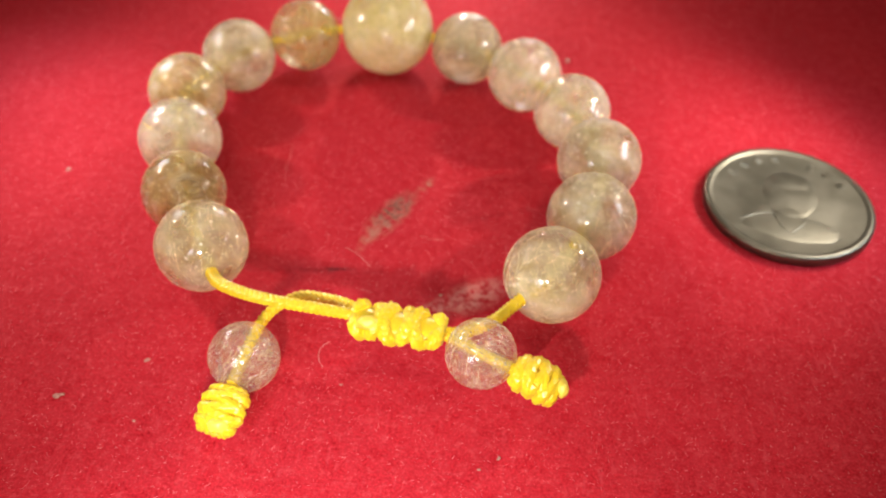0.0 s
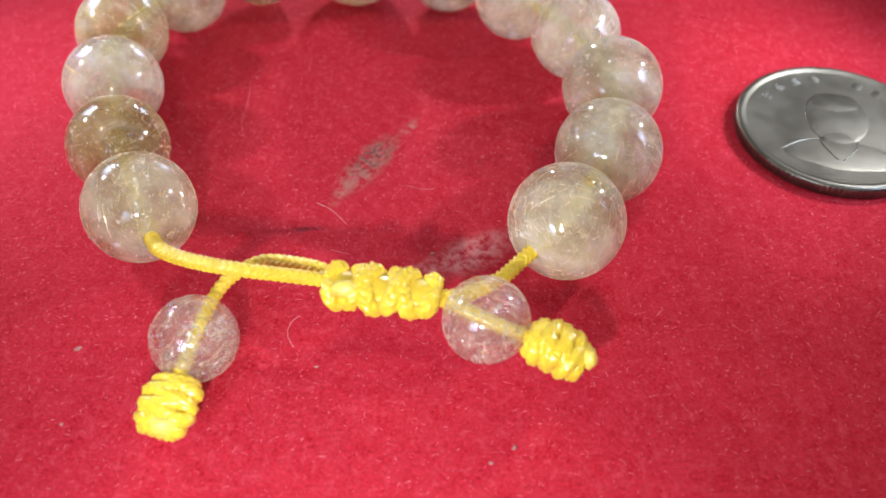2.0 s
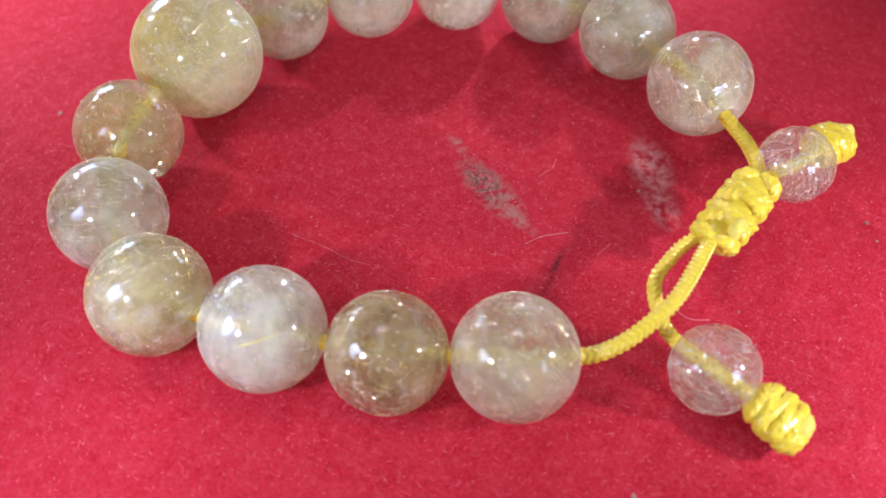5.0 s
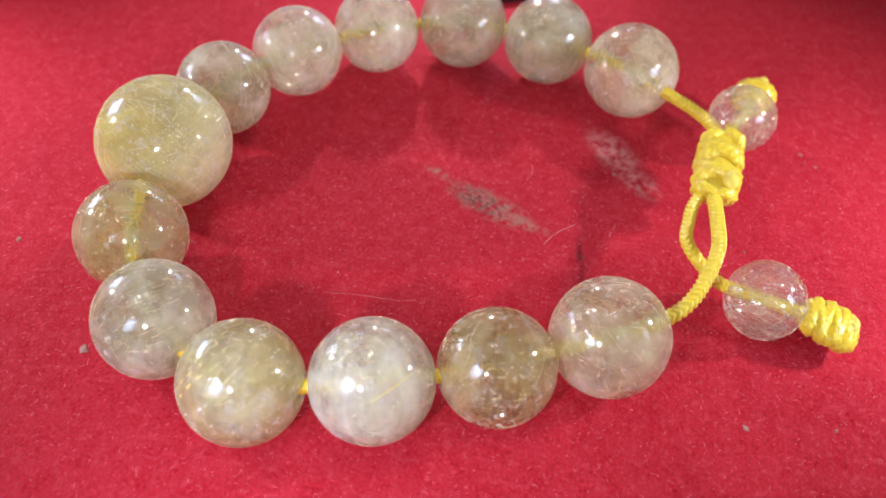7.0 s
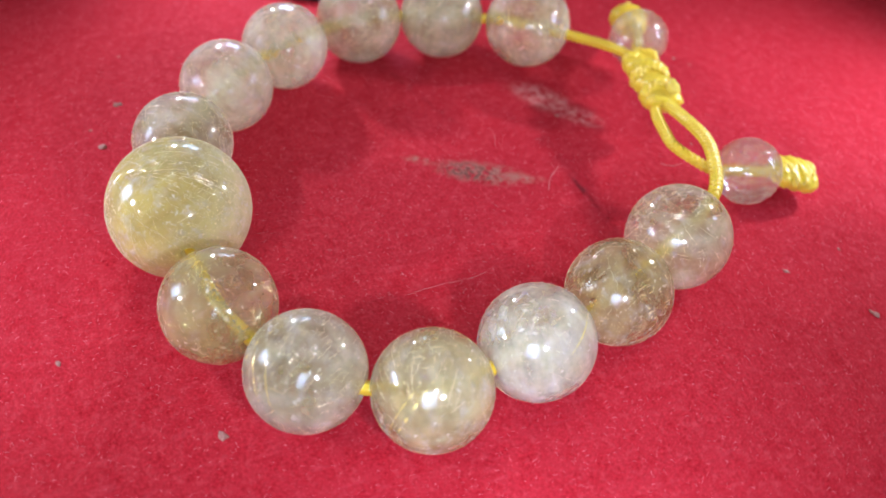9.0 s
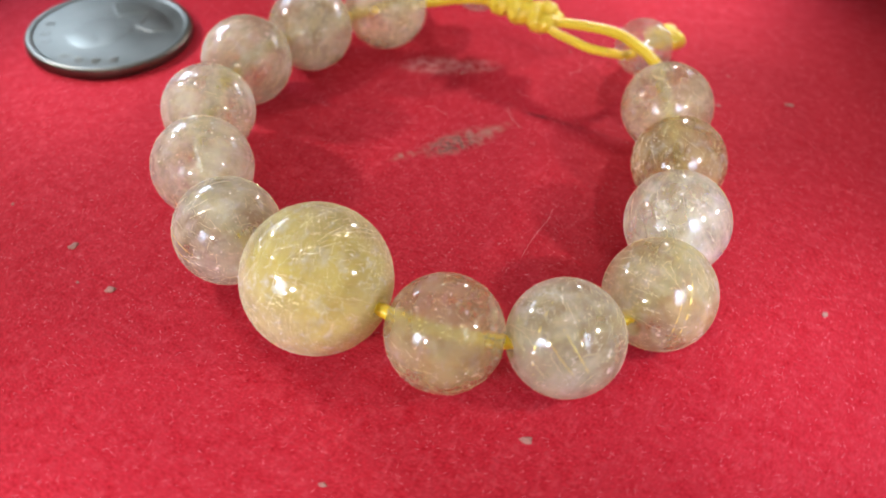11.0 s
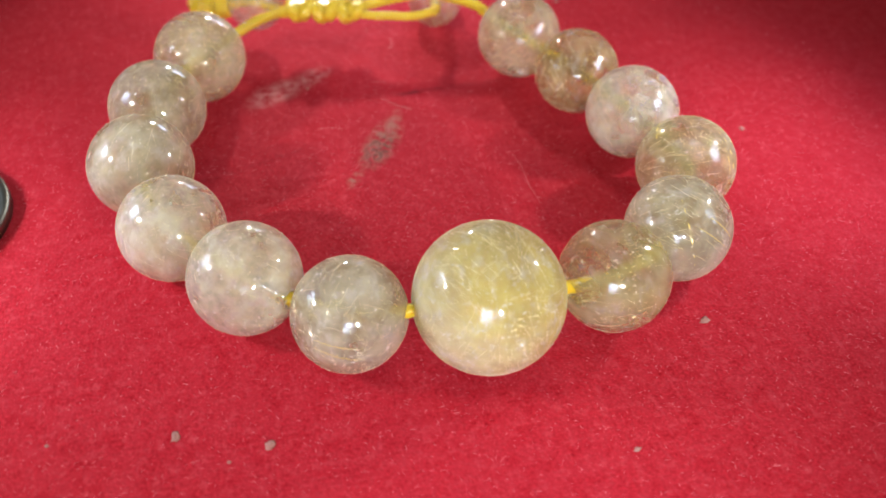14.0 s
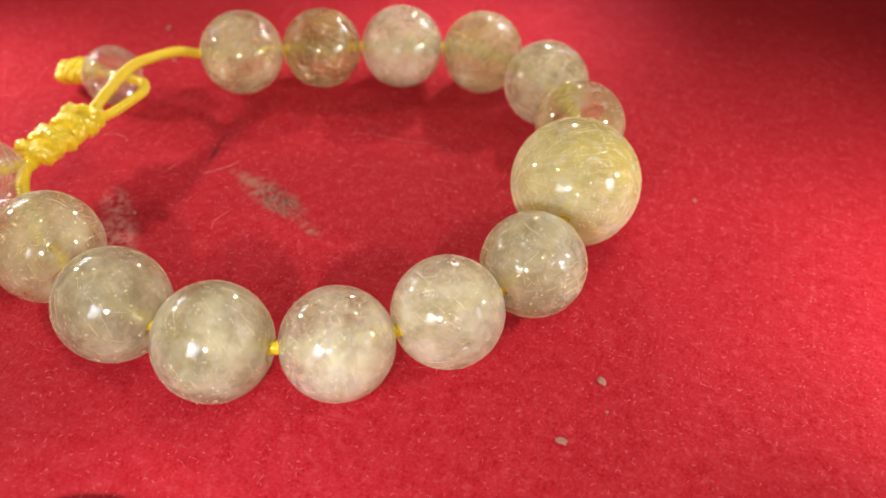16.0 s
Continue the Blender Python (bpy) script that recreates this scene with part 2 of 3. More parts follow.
def cord_material():
    m, nt, b, out = material("yellow_braided_nylon")
    pos = nt.nodes.new("ShaderNodeTexCoord").outputs["Object"]
    fine = noise_tex(nt, pos, 3000, 3, 0.6)
    broad = noise_tex(nt, pos, 260, 3, 0.5)
    col = blend(nt, fine, (0.74, 0.50, 0.008), (0.95, 0.76, 0.035))
    col = blend(nt, ramp(nt, broad, [(0.35, 0.0), (0.7, 0.5)]), col, (0.80, 0.56, 0.012))
    nt.links.new(col, b.inputs["Base Color"])
    b.inputs["Roughness"].default_value = 0.27
    b.inputs["Specular IOR Level"].default_value = 0.75
    b.inputs["Sheen Weight"].default_value = 0.1
    nt.links.new(bump(nt, fine, 0.5, 0.00006), b.inputs["Normal"])
    return m


def needle_material():
    m, nt, b, out = material("golden_rutile")
    pos = nt.nodes.new("ShaderNodeTexCoord").outputs["Object"]
    col = blend(nt, noise_tex(nt, pos, 400, 2), (0.96, 0.80, 0.42), (1.0, 0.97, 0.84))
    nt.links.new(col, b.inputs["Base Color"])
    b.inputs["Metallic"].default_value = 0.25
    b.inputs["Roughness"].default_value = 0.22
    return m


def coin_material():
    m, nt, b, out = material("worn_cupronickel")
    pos = nt.nodes.new("ShaderNodeTexCoord").outputs["Object"]
    blot = noise_tex(nt, pos, 220, 4, 0.6)
    scr = noise_tex(nt, mapped(nt, pos, (3000, 150, 100), (0, 0, 0.7)), 1.0, 3)
    col = blend(nt, ramp(nt, blot, [(0.35, 0.0), (0.7, 1.0)]), (0.150, 0.147, 0.118), (0.19, 0.185, 0.153))
    nt.links.new(col, b.inputs["Base Color"])
    b.inputs["Metallic"].default_value = 1.0
    nt.links.new(ramp(nt, blot, [(0.3, 0.38), (0.7, 0.48)]), b.inputs["Roughness"])
    nt.links.new(bump(nt, scr, 0.15, 0.00003), b.inputs["Normal"])
    return m


def plain(name, colour, rough, vary=0.15, scale=900):
    m, nt, b, out = material(name)
    pos = nt.nodes.new("ShaderNodeTexCoord").outputs["Object"]
    n = noise_tex(nt, pos, scale, 3)
    nt.links.new(blend(nt, n, tuple(c * (1 - vary) for c in colour), tuple(min(1, c * (1 + vary)) for c in colour)), b.inputs["Base Color"])
    b.inputs["Roughness"].default_value = rough
    return m


RED = red_sheet_material()
CORD = cord_material()
NEEDLE = needle_material()
COIN = coin_material()
GOLD = plain("golden_blade", (0.93, 0.74, 0.22), 0.22, 0.15, 700)
GOLD.node_tree.nodes["Principled BSDF"].inputs["Metallic"].default_value = 0.35
MELT = plain("melted_cord_end", (0.88, 0.67, 0.09), 0.35, 0.2, 1500)
LINT = plain("pale_lint", (0.75, 0.42, 0.40), 0.6)
FUZZ = plain("red_fuzz", (0.80, 0.24, 0.26), 0.6, 0.4, 150)
# near-white flake colour that stands in for glints on the stone
GLINT = plain("painted_glint", (0.99, 0.96, 0.86), 0.2, 0.01)
GLINT.node_tree.nodes["Principled BSDF"].inputs["IOR"].default_value = 2.4
GLINT.node_tree.nodes["Principled BSDF"].inputs["Metallic"].default_value = 0.3
CRUMB = plain("pale_crumb", (0.42, 0.20, 0.165), 0.8, 0.45, 2500)
WALL = plain("off_white_wall", (0.72, 0.70, 0.66), 0.85, 0.05, 6)
QUARTZ = {}
for name, tint, veil, low, high, gold, amount, seed, smoky, glassy in (
        ("water", (0.985, 0.98, 0.95), (0.90, 0.91, 0.75), 0.02, 0.13, (0.90, 0.78, 0.46), 0.4, 0.3, 0.3, 0.20),
        ("clear", (0.96, 0.945, 0.87), (0.91, 0.88, 0.65), 0.13, 0.38, (0.88, 0.74, 0.34), 0.5, 0.1, 0.6, 0.24),
        ("milky", (0.965, 0.95, 0.91), (0.95, 0.935, 0.77), 0.10, 0.50, (0.90, 0.80, 0.50), 0.4, 0.5, 0.35, 0.26),
        ("smoky", (0.92, 0.87, 0.73), (0.69, 0.58, 0.31), 0.11, 0.38, (0.54, 0.40, 0.12), 0.8, 0.9, 0.75, 0.22),
        ("grey", (0.94, 0.925, 0.86), (0.79, 0.75, 0.58), 0.21, 0.48, (0.78, 0.67, 0.34), 0.4, 0.7, 0.6, 0.32),
        ("honey", (0.94, 0.92, 0.80), (0.82, 0.76, 0.49), 0.18, 0.44, (0.80, 0.66, 0.24), 0.6, 1.4, 0.6, 0.30),
        ("amber", (0.95, 0.93, 0.76), (0.79, 0.78, 0.50), 0.12, 0.28, (0.80, 0.66, 0.20), 0.5, 2.3, 0.5, 0.24),
        ("golden", (0.965, 0.945, 0.76), (0.93, 0.88, 0.55), 0.36, 0.62, (0.76, 0.63, 0.13), 1.0, 1.9, 0.2, 0.30)):
    zone = (Vector((-0.0037, 0.0368, 0.00835)), Vector((-0.26, 0.46, 0.58))) if name == "golden" else None
    QUARTZ[name] = (quartz(name + "_quartz", tint, veil, low, high, gold, amount, seed, smoky, glassy, zone),
                    quartz(name + "_quartz_veil", tint, veil, low * 0.8, min(0.9, high + 0.2), gold, amount, seed + 0.7, smoky, 0.0, zone))

# ---- building ----
MM = 0.001


def mesh(name, verts, faces, mat, smooth=True):
    me = bpy.data.meshes.new(name)
    me.from_pydata(verts, [], faces)
    me.materials.append(mat)
    if smooth:
        me.polygons.foreach_set("use_smooth", [True] * len(me.polygons))
    me.update()
    return me


def part(name, me, parent, label="", at=(0, 0, 0)):
    ob = new(name, me)
    ob.parent = parent
    ob.location = at
    return tagged(ob, label=label)


def glide(points, step):
    """A smooth line through points (mm), sampled about every step."""
    p = [Vector(q) for q in points]
    p = [2 * p[0] - p[1]] + p + [2 * p[-1] - p[-2]]
    out = []
    for i in range(1, len(p) - 2):
        a, b, c, d = p[i - 1:i + 3]
        n = max(2, int((c - b).length / step))
        for k in range(n):
            t = k / n
            out.append(0.5 * (2 * b + (c - a) * t + (2 * a - 5 * b + 4 * c - d) * t * t + (3 * b - a - 3 * c + d) * t ** 3))
    out.append(p[-2])
    return out


def tube(line, radius, sides=16, flat=1.0, weave=0.0, pitch=0.8, columns=6, verts=None, faces=None, up=Vector((0, 0, 1)), taper=0.0):
    """A cord along a line (mm), plaited in columns of slanting stitches. Returns vertices in metres, and faces."""
    verts = [] if verts is None else verts
    faces = [] if faces is None else faces
    base = len(verts)
    s = 0.0
    side = None
    n = len(line)
    for i, q in enumerate(line):
        d = (line[min(i + 1, n - 1)] - line[max(i - 1, 0)]).normalized()
        if i:
            s += (q - line[i - 1]).length
        if side is None:
            side = d.cross(up)
            if side.length < 0.1:
                side = d.cross(Vector((1, 0, 0)))
        side = (side - d * side.dot(d)).normalized()
        top = side.cross(d)
        f = min(1.0, 0.35 + 0.65 * min(i, n - 1 - i) / taper) if taper else 1.0
        for k in range(sides):
            th = 2 * math.pi * k / sides
            r = radius * f
            if weave:
                c = k * columns / sides
                local = c - math.floor(c) - 0.5
                slant = 0.8 if int(c) % 2 else -0.8
                stitch = 0.5 + 0.5 * math.cos(2 * math.pi * (s / pitch + slant * local + 0.5 * (int(c) // 2 % 2)))
                r *= 1 + weave * (stitch ** 0.6 * (1 - 2.6 * local * local) - 0.35)
            verts.append((q + side * (math.cos(th) * r * flat) + top * (math.sin(th) * r)) * MM)
    for i in range(n - 1):
        for k in range(sides):
            a, b = base + i * sides + k, base + i * sides + (k + 1) % sides
            faces.append((a, b, b + sides, a + sides))
    faces.append(tuple(base + k for k in reversed(range(sides))))
    faces.append(tuple(base + (n - 1) * sides + k for k in range(sides)))
    return verts, faces


def lathe(profile, segments, wave=None):
    """A closed body turned round z from (r, z) in mm."""
    verts, faces, rows = [], [], []
    for j, (r, z) in enumerate(profile):
        row = []
        for k in range(segments):
            th = 2 * math.pi * k / segments
            rr = r * (wave(j, k) if wave else 1)
            row.append(len(verts))
            verts.append((rr * math.cos(th) * MM, rr * math.sin(th) * MM, z * MM))
        rows.append(row)
    for a, b in zip(rows, rows[1:]):
        for k in range(segments):
            faces.append((a[k], a[(k + 1) % segments], b[(k + 1) % segments], b[k]))
    return verts, faces, rows


def bead_mesh(r, mat, hole=0.78):
    """A polished ball with a drilled, slightly countersunk hole along its own z."""
    a0 = math.asin((hole + 0.35) / r)
    prof = [(hole, -r * math.cos(a0) + 0.45)]
    steps = 46
    for i in range(steps + 1):
        a = a0 + (math.pi - 2 * a0) * i / steps
        prof.append((r * math.sin(a), -r * math.cos(a)))
    prof.append((hole, r * math.cos(a0) - 0.45))
    verts, faces, rows = lathe(prof, 72)
    for k in range(72):
        faces.append((rows[-1][k], rows[-1][(k + 1) % 72], rows[0][(k + 1) % 72], rows[0][k]))
    return mesh("bead", verts, faces, mat)


def needles_mesh(r, count, rng, bundles=3, thick=0.03):
    """Fine straight crystal hairs in a ball, in a few leaning bundles, most of them cut through by the polish."""
    verts, faces = [], []
    def rand():
        return Vector((rng.gauss(0, 1), rng.gauss(0, 1), rng.gauss(0, 1)))
    dirs = [rand().normalized() for _ in range(bundles)]
    hubs = [rand().normalized() for _ in range(bundles)]
    for i in range(count):
        k = rng.randrange(bundles)
        d = (dirs[k] + 0.09 * rand()).normalized()
        near = rng.random() < 0.8
        c = (hubs[k] * 0.55 + rand().normalized()).normalized()
        size = rng.choice((0.2, 0.25, 0.35, 0.45, 0.6, 0.9, 1.4, 2.1)) * r / 6.5
        if near:
            d = d - c * d.dot(c)
            if d.length < 0.25:
                continue
            d.normalize()
            n = 2 if size < 0.8 else 4
            line = [(c * r + d * size * (2 * t / n - 1)).normalized() * r * 0.9985 for t in range(n + 1)]
        else:
            c = c * r * rng.uniform(0.35, 0.85)
            line = [c - d * size * 1.3, c + d * size * 1.3]
        if any(math.hypot(q.x, q.y) < 1.0 or q.length > r for q in line):
            continue
        tube(line, thick * rng.uniform(0.3, 1.0), 3, verts=verts, faces=faces, up=c)
    return mesh("rutile", verts, faces, NEEDLE, False)


def band_mesh(r, c, d, length, width):
    """A broad golden blade of crystal that shows through the polish, along d at the outward direction c."""
    d = (d - c * c.dot(d)).normalized()
    line = [(c + d * length * t).normalized() * r for t in (-1, -0.6, -0.2, 0.2, 0.6, 1)]
    return mesh("golden_band", *tube(line, 0.035, 8, width, up=c, taper=2), GOLD, False)


def sparkle_mesh(r, count, rng):
    """Tiny flakes just under the polish, tilted all ways, painting glints in pale colour."""
    verts, faces = [], []
    for i in range(count):
        def rand():
            return Vector((rng.gauss(0, 1), rng.gauss(0, 1), rng.gauss(0, 1)))
        c = rand().normalized()
        if c.z * c.z > 0.93:
            continue
        n = (c + 0.22 * rand()).normalized()
        u = n.orthogonal().normalized()
        u = Matrix.Rotation(rng.uniform(0, 6.28), 3, n) @ u
        v = n.cross(u)
        l, w = rng.uniform(0.14, 0.42) * r / 6.5, rng.uniform(0.07, 0.13)
        q = c * r * 0.996
        base = len(verts)
        for e, f, h in ((-1, 0, 0), (0, -1, 0), (1, 0, 0), (0, 1, 0), (0, 0, 0.02)):
            verts.append((q + u * l * e + v * w * f + n * h) * MM)
        faces += [(base + k, base + (k + 1) % 4, base + 4) for k in range(4)] + [(base + 3, base + 2, base + 1, base)]
    return mesh("painted_glints", verts, faces, GLINT, False)


def veil_mesh(r, mat, rng, sheets=4):
    """Healed cracks: thin wavy cloudy sheets that cross a ball from skin to skin."""
    verts, faces = [], []
    for k in range(sheets):
        n = Vector((rng.gauss(0, 1), rng.gauss(0, 1), rng.gauss(0, 1))).normalized()
        u = n.orthogonal().normalized()
        v = n.cross(u)
        d = r * rng.uniform(-0.45, 0.45)
        reach = 0.90 * math.sqrt(r * r - d * d)
        base, rings, seg = len(verts), 9, 40
        for i in range(rings):
            for j in range(seg):
                th = 2 * math.pi * j / seg
                q = (u * math.cos(th) + v * math.sin(th)) * (reach * (1 + 0.10 * math.sin(th * 3 + k)) * (i + 0.02) / (rings - 1))
                q = q + n * (d + r * 0.10 * noise.noise(q * 0.14 + Vector((k * 7.0, r, d))))
                if q.length > r * 0.985:
                    q = q.normalized() * r * 0.985
                verts.append(q * MM)
        for i in range(rings - 1):
            for j in range(seg):
                a, b = base + i * seg + j, base + i * seg + (j + 1) % seg
                faces.append((a, b, b + seg, a + seg))
    return mesh("cloudy_veil", verts, faces, mat)


def wrapped_knot(a, b, turns, wide, high, thick, phase=math.pi / 2):
    """Two cords wound against each other round an axis, as in a square knot."""
    a, b = Vector(a), Vector(b)
    d = (b - a).normalized()
    side = d.cross(Vector((0, 0, 1))).normalized()
    top = side.cross(d)
    out = []
    for sign in (1, -1):
        line = []
        steps = int(turns * 90)
        for i in range(steps + 1):
            u = i / steps
            th = phase + sign * 2 * math.pi * turns * u
            over = 1 + 0.16 * sign * math.cos(2 * math.pi * turns * u)
            swell = 0.86 + 0.14 * math.sin(math.pi * min(1, max(0, u)))
            line.append(a + (b - a) * u + (side * math.cos(th) * wide + top * math.sin(th) * high) * over * swell)
        out.append(tube(line, thick, 36, 1.0, 0.26, 0.78, 6, taper=12))
    core = tube(glide([a - d * 0.2, (a + b) / 2, b + d * 0.2], 0.4), high * 0.95, 16, wide / high)
    return out, core


def plaited_knot(a, b, leads, bights, radius, thick, turn=0.0, flat=1.0):
    """One cord plaited over and under itself round a short axis, as in a button knot."""
    a, b = Vector(a), Vector(b)
    d = (b - a).normalized()
    side = d.cross(Vector((0, 0, 1))).normalized()
    top = side.cross(d)
    mid, half = (a + b) / 2, (b - a).length / 2 - thick * 0.5
    line, steps = [], leads * 70
    for i in range(steps + 1):
        u = i / steps
        th, ph = turn + 2 * math.pi * leads * u, 2 * math.pi * bights * u
        along = half * math.sin(ph)
        rr = radius * (1 - 0.36 * math.sin(ph) ** 2) + 0.42 * thick * math.sin(2 * ph + th)
        line.append(mid + d * along + (side * math.cos(th) + top * math.sin(th) * flat) * rr)
    strand = tube(line, thick, 30, 1.0, 0.26, 0.78, 6)
    core = tube(glide([a, mid, b], 0.3), radius * 0.95 * flat, 16, 1 / flat, taper=3)
    return [strand], core


def blob_mesh(name, sx, sy, sz, mat, rng, rough=0.12, cuts=2):
    bm = bmesh.new()
    bmesh.ops.create_icosphere(bm, subdivisions=cuts, radius=1.0)
    k = rng.uniform(0, 50)
    for v in bm.verts:
        n = noise.noise(v.co * 1.7 + Vector((k, k, k)))
        v.co *= 1 + rough * n * 2
        v.co = Vector((v.co.x * sx, v.co.y * sy, v.co.z * sz)) * MM
    me = bpy.data.meshes.new(name)
    bm.to_mesh(me)
    bm.free()
    me.materials.append(mat)
    me.polygons.foreach_set("use_smooth", [True] * len(me.polygons))
    return me


# ---- the setting: red sheet; unseen plain walls close the room, added for bounced light ----
bm = bmesh.new()
bmesh.ops.create_grid(bm, x_segments=8, y_segments=8, size=0.8)
me = bpy.data.meshes.new("ground")
bm.to_mesh(me)
bm.free()
me.materials.append(RED)
tagged(new("ground", me), "red flocked paper sheet with rub marks and creases", "paper sheet", kind="structure")


def slab(name, x0, y0, z0, x1, y1, z1, mat, label):
    v = [(x, y, z) for x in (x0, x1) for y in (y0, y1) for z in (z0, z1)]
    f = [(0, 1, 3, 2), (4, 6, 7, 5), (0, 4, 5, 1), (2, 3, 7, 6), (0, 2, 6, 4), (1, 5, 7, 3)]
    return tagged(new(name, mesh(name, v, f, mat, False)), label, name.split("_")[0], kind="structure")


slab("wall_north", -0.9, 0.8, -0.05, 0.9, 0.9, 1.6, WALL, "plain off-white painted wall, unseen, added to close the room")
slab("wall_south", -0.9, -0.9, -0.05, 0.9, -0.8, 1.6, WALL, "plain off-white painted wall, unseen, added to close the room")
slab("wall_east", 0.8, -0.8, -0.05, 0.9, 0.8, 1.6, WALL, "plain off-white painted wall, unseen, added to close the room")
slab("wall_west", -0.9, -0.8, -0.05, -0.8, 0.8, 1.6, WALL, "plain off-white painted wall, unseen, added to close the room")
slab("ceiling", -0.9, -0.9, 1.6, 0.9, 0.9, 1.7, WALL, "plain off-white painted ceiling, unseen, added to close the room")

# ---- the bracelet ----
bracelet = tagged(new("bracelet"), "beaded bracelet of cloudy golden-needle quartz on yellow braided cord", "bracelet")
BEADS = [  # x, y, radius, material, needles, bundles, label
    (-23.3, -19.2, 6.50, "clear", 220, 3, "clear quartz bead with pale golden hairs"),
    (-29.0, -8.0, 6.25, "smoky", 150, 4, "brownish smoky quartz bead"),
    (-33.0, 4.1, 6.50, "milky", 90, 3, "milky pinkish-white quartz bead"),
    (-35.4, 16.8, 6.45, "honey", 150, 2, "honey quartz bead with a bright golden streak"),
    (-29.3, 28.3, 6.45, "grey", 190, 3, "greyish quartz bead with crossing golden needles"),
    (-18.6, 35.1, 6.40, "amber", 60, 3, "smooth honey-coloured quartz bead"),
    (-3.7, 36.8, 8.35, "golden", 900, 4, "large yellow quartz bead full of golden needles"),
    (10.9, 34.5, 6.40, "grey", 330, 4, "greyish-brown quartz bead with dense fine needles"),
    (21.4, 27.0, 6.45, "milky", 150, 3, "cloudy pale quartz bead"),
    (29.3, 17.0, 6.35, "milky", 130, 3, "milky pale pink quartz bead"),
    (33.1, 4.5, 6.60, "grey", 120, 2, "greyish milky quartz bead"),
    (31.3, -8.5, 6.55, "grey", 150, 4, "grey-gold quartz bead with fine sparkles"),
    (25.4, -20.8, 6.70, "clear", 240, 4, "clear quartz bead with golden glints"),
]
rng = random.Random(7)
LIFTED = {5: 0.7}  # strung clear of the sheet beside the large bead
centres = [Vector((x, y, r + LIFTED.get(i, 0))) for i, (x, y, r, *_) in enumerate(BEADS)]


# broad golden blades: bead, outward direction, lie, half length, width
BLADES = {
    3: (((-0.62, 0.60, 0.50), (0.1, -0.5, 0.85), 0.70, 3.2), ((-0.50, 0.72, 0.45), (0.1, -0.5, 0.85), 0.55, 1.6), ((0.55, -0.45, 0.70), (0.6, 0.7, 0.2), 0.60, 2.6)),
    4: (((0.22, 0.78, 0.58), (0.15, -0.45, 0.85), 0.75, 2.6), ((-0.45, 0.70, 0.55), (0.7, -0.2, 0.6), 0.50, 1.5), ((-0.2, 0.85, 0.50), (0.8, -0.3, 0.5), 0.45, 1.2)),
    7: (((0.35, 0.85, 0.25), (0.9, -0.3, 0.1), 0.50, 1.5), ((0.30, 0.90, 0.05), (0.9, -0.3, 0.2), 0.45, 1.5)),
    2: (((-0.55, -0.45, 0.70), (0.5, -0.6, 0.2), 0.40, 2.0),),
}


def bead(centre, axis, r, mat, count, bundles, label, blades=()):
    r *= 0.987  # a sliver of cord shows between neighbours
    ob = part("bead", bead_mesh(r, QUARTZ[mat][0]), bracelet, label)
    turn = axis.to_track_quat("Z", "Y").to_matrix().to_4x4() @ pose(0, 0, 0, 0, 0, rng.uniform(0, 360))
    ob.matrix_basis = Matrix.Translation(centre * MM) @ turn
    back = turn.to_3x3().inverted()
    local = [(back @ Vector(c).normalized(), back @ Vector(d), length, width) for c, d, length, width in blades]
    inner = new("rutile", needles_mesh(r, count * (2 if r > 7 else 3), rng, bundles, 0.038 if mat == "golden" else 0.028))
    inner.parent = ob
    for spec in local:
        new("golden_band", band_mesh(r, *spec)).parent = ob
    flakes = new("painted_glints", sparkle_mesh(r, (120 + count // 4) if r > 5 else 60, rng))
    flakes.parent = ob
    veil = new("cloudy_veil", veil_mesh(r, QUARTZ[mat][1], rng, 1 if mat == "water" else 2 if mat in ("clear", "smoky", "honey", "amber") else 3))
    veil.parent = ob
    return ob


exit_left, exit_right = Vector((-20.2, -24.9, 7.0)), Vector((20.3, -26.6, 6.6))
for i, (x, y, r, mat, count, bundles, label) in enumerate(BEADS):
    before = centres[i - 1] if i else exit_left
    after = centres[i + 1] if i < len(BEADS) - 1 else exit_right
    if i == 0:
        axis = centres[0] - exit_left
    elif i == len(BEADS) - 1:
        axis = exit_right - centres[i]
    else:
        axis = after - before
    bead(centres[i], axis, r, mat, count, bundles, label, BLADES.get(i, ()))

string_line = [exit_left] + [c for c in centres] + [exit_right]
part("stringing_cord", mesh("stringing_cord", *tube(glide(string_line, 0.2), 0.72, 24, 1.0, 0.22, 0.8, 6), CORD), bracelet, "thin yellow cord threaded through the beads")

# clasp: main cord, loose loop, sliding knot, end beads, end knots
knot_a, knot_b = Vector((-0.2, -30.9, 7.1)), Vector((11.4, -32.7, 7.5))
SL, SR = Vector((-13.5, -36.5, 4.75)), Vector((16.3, -35.5, 7.3))
tip_la, tip_lb = Vector((-14.3, -41.3, 4.2)), Vector((-15.4, -45.8, 2.7))
tip_ra, tip_rb = Vector((20.9, -37.3, 6.6)), Vector((25.5, -38.9, 5.2))
part("main_cord", mesh("main_cord", *tube(glide([centres[0] * 0.6 + exit_left * 0.4, exit_left, (-18.4, -27.2, 7.9), (-15.2, -29.0, 8.5), (-10.6, -30.5, 9.0), (-5.0, -30.8, 8.4), (1.5, -30.8, 7.3)], 0.08), 0.65, 40, 1.2, 0.30, 0.74, 6), CORD), bracelet)
part("loose_cord", mesh("loose_cord", *tube(glide([(1.5, -30.2, 6.9), (-1.5, -28.6, 7.0), (-4.5, -27.9, 7.0), (-7.8, -27.6, 6.8), (-10.8, -29.3, 6.2), (-12.5, -31.7, 5.3), SL, tip_la, (-14.6, -43, 4.4)], 0.08), 0.61, 40, 1.15, 0.30, 0.74, 6), CORD), bracelet)
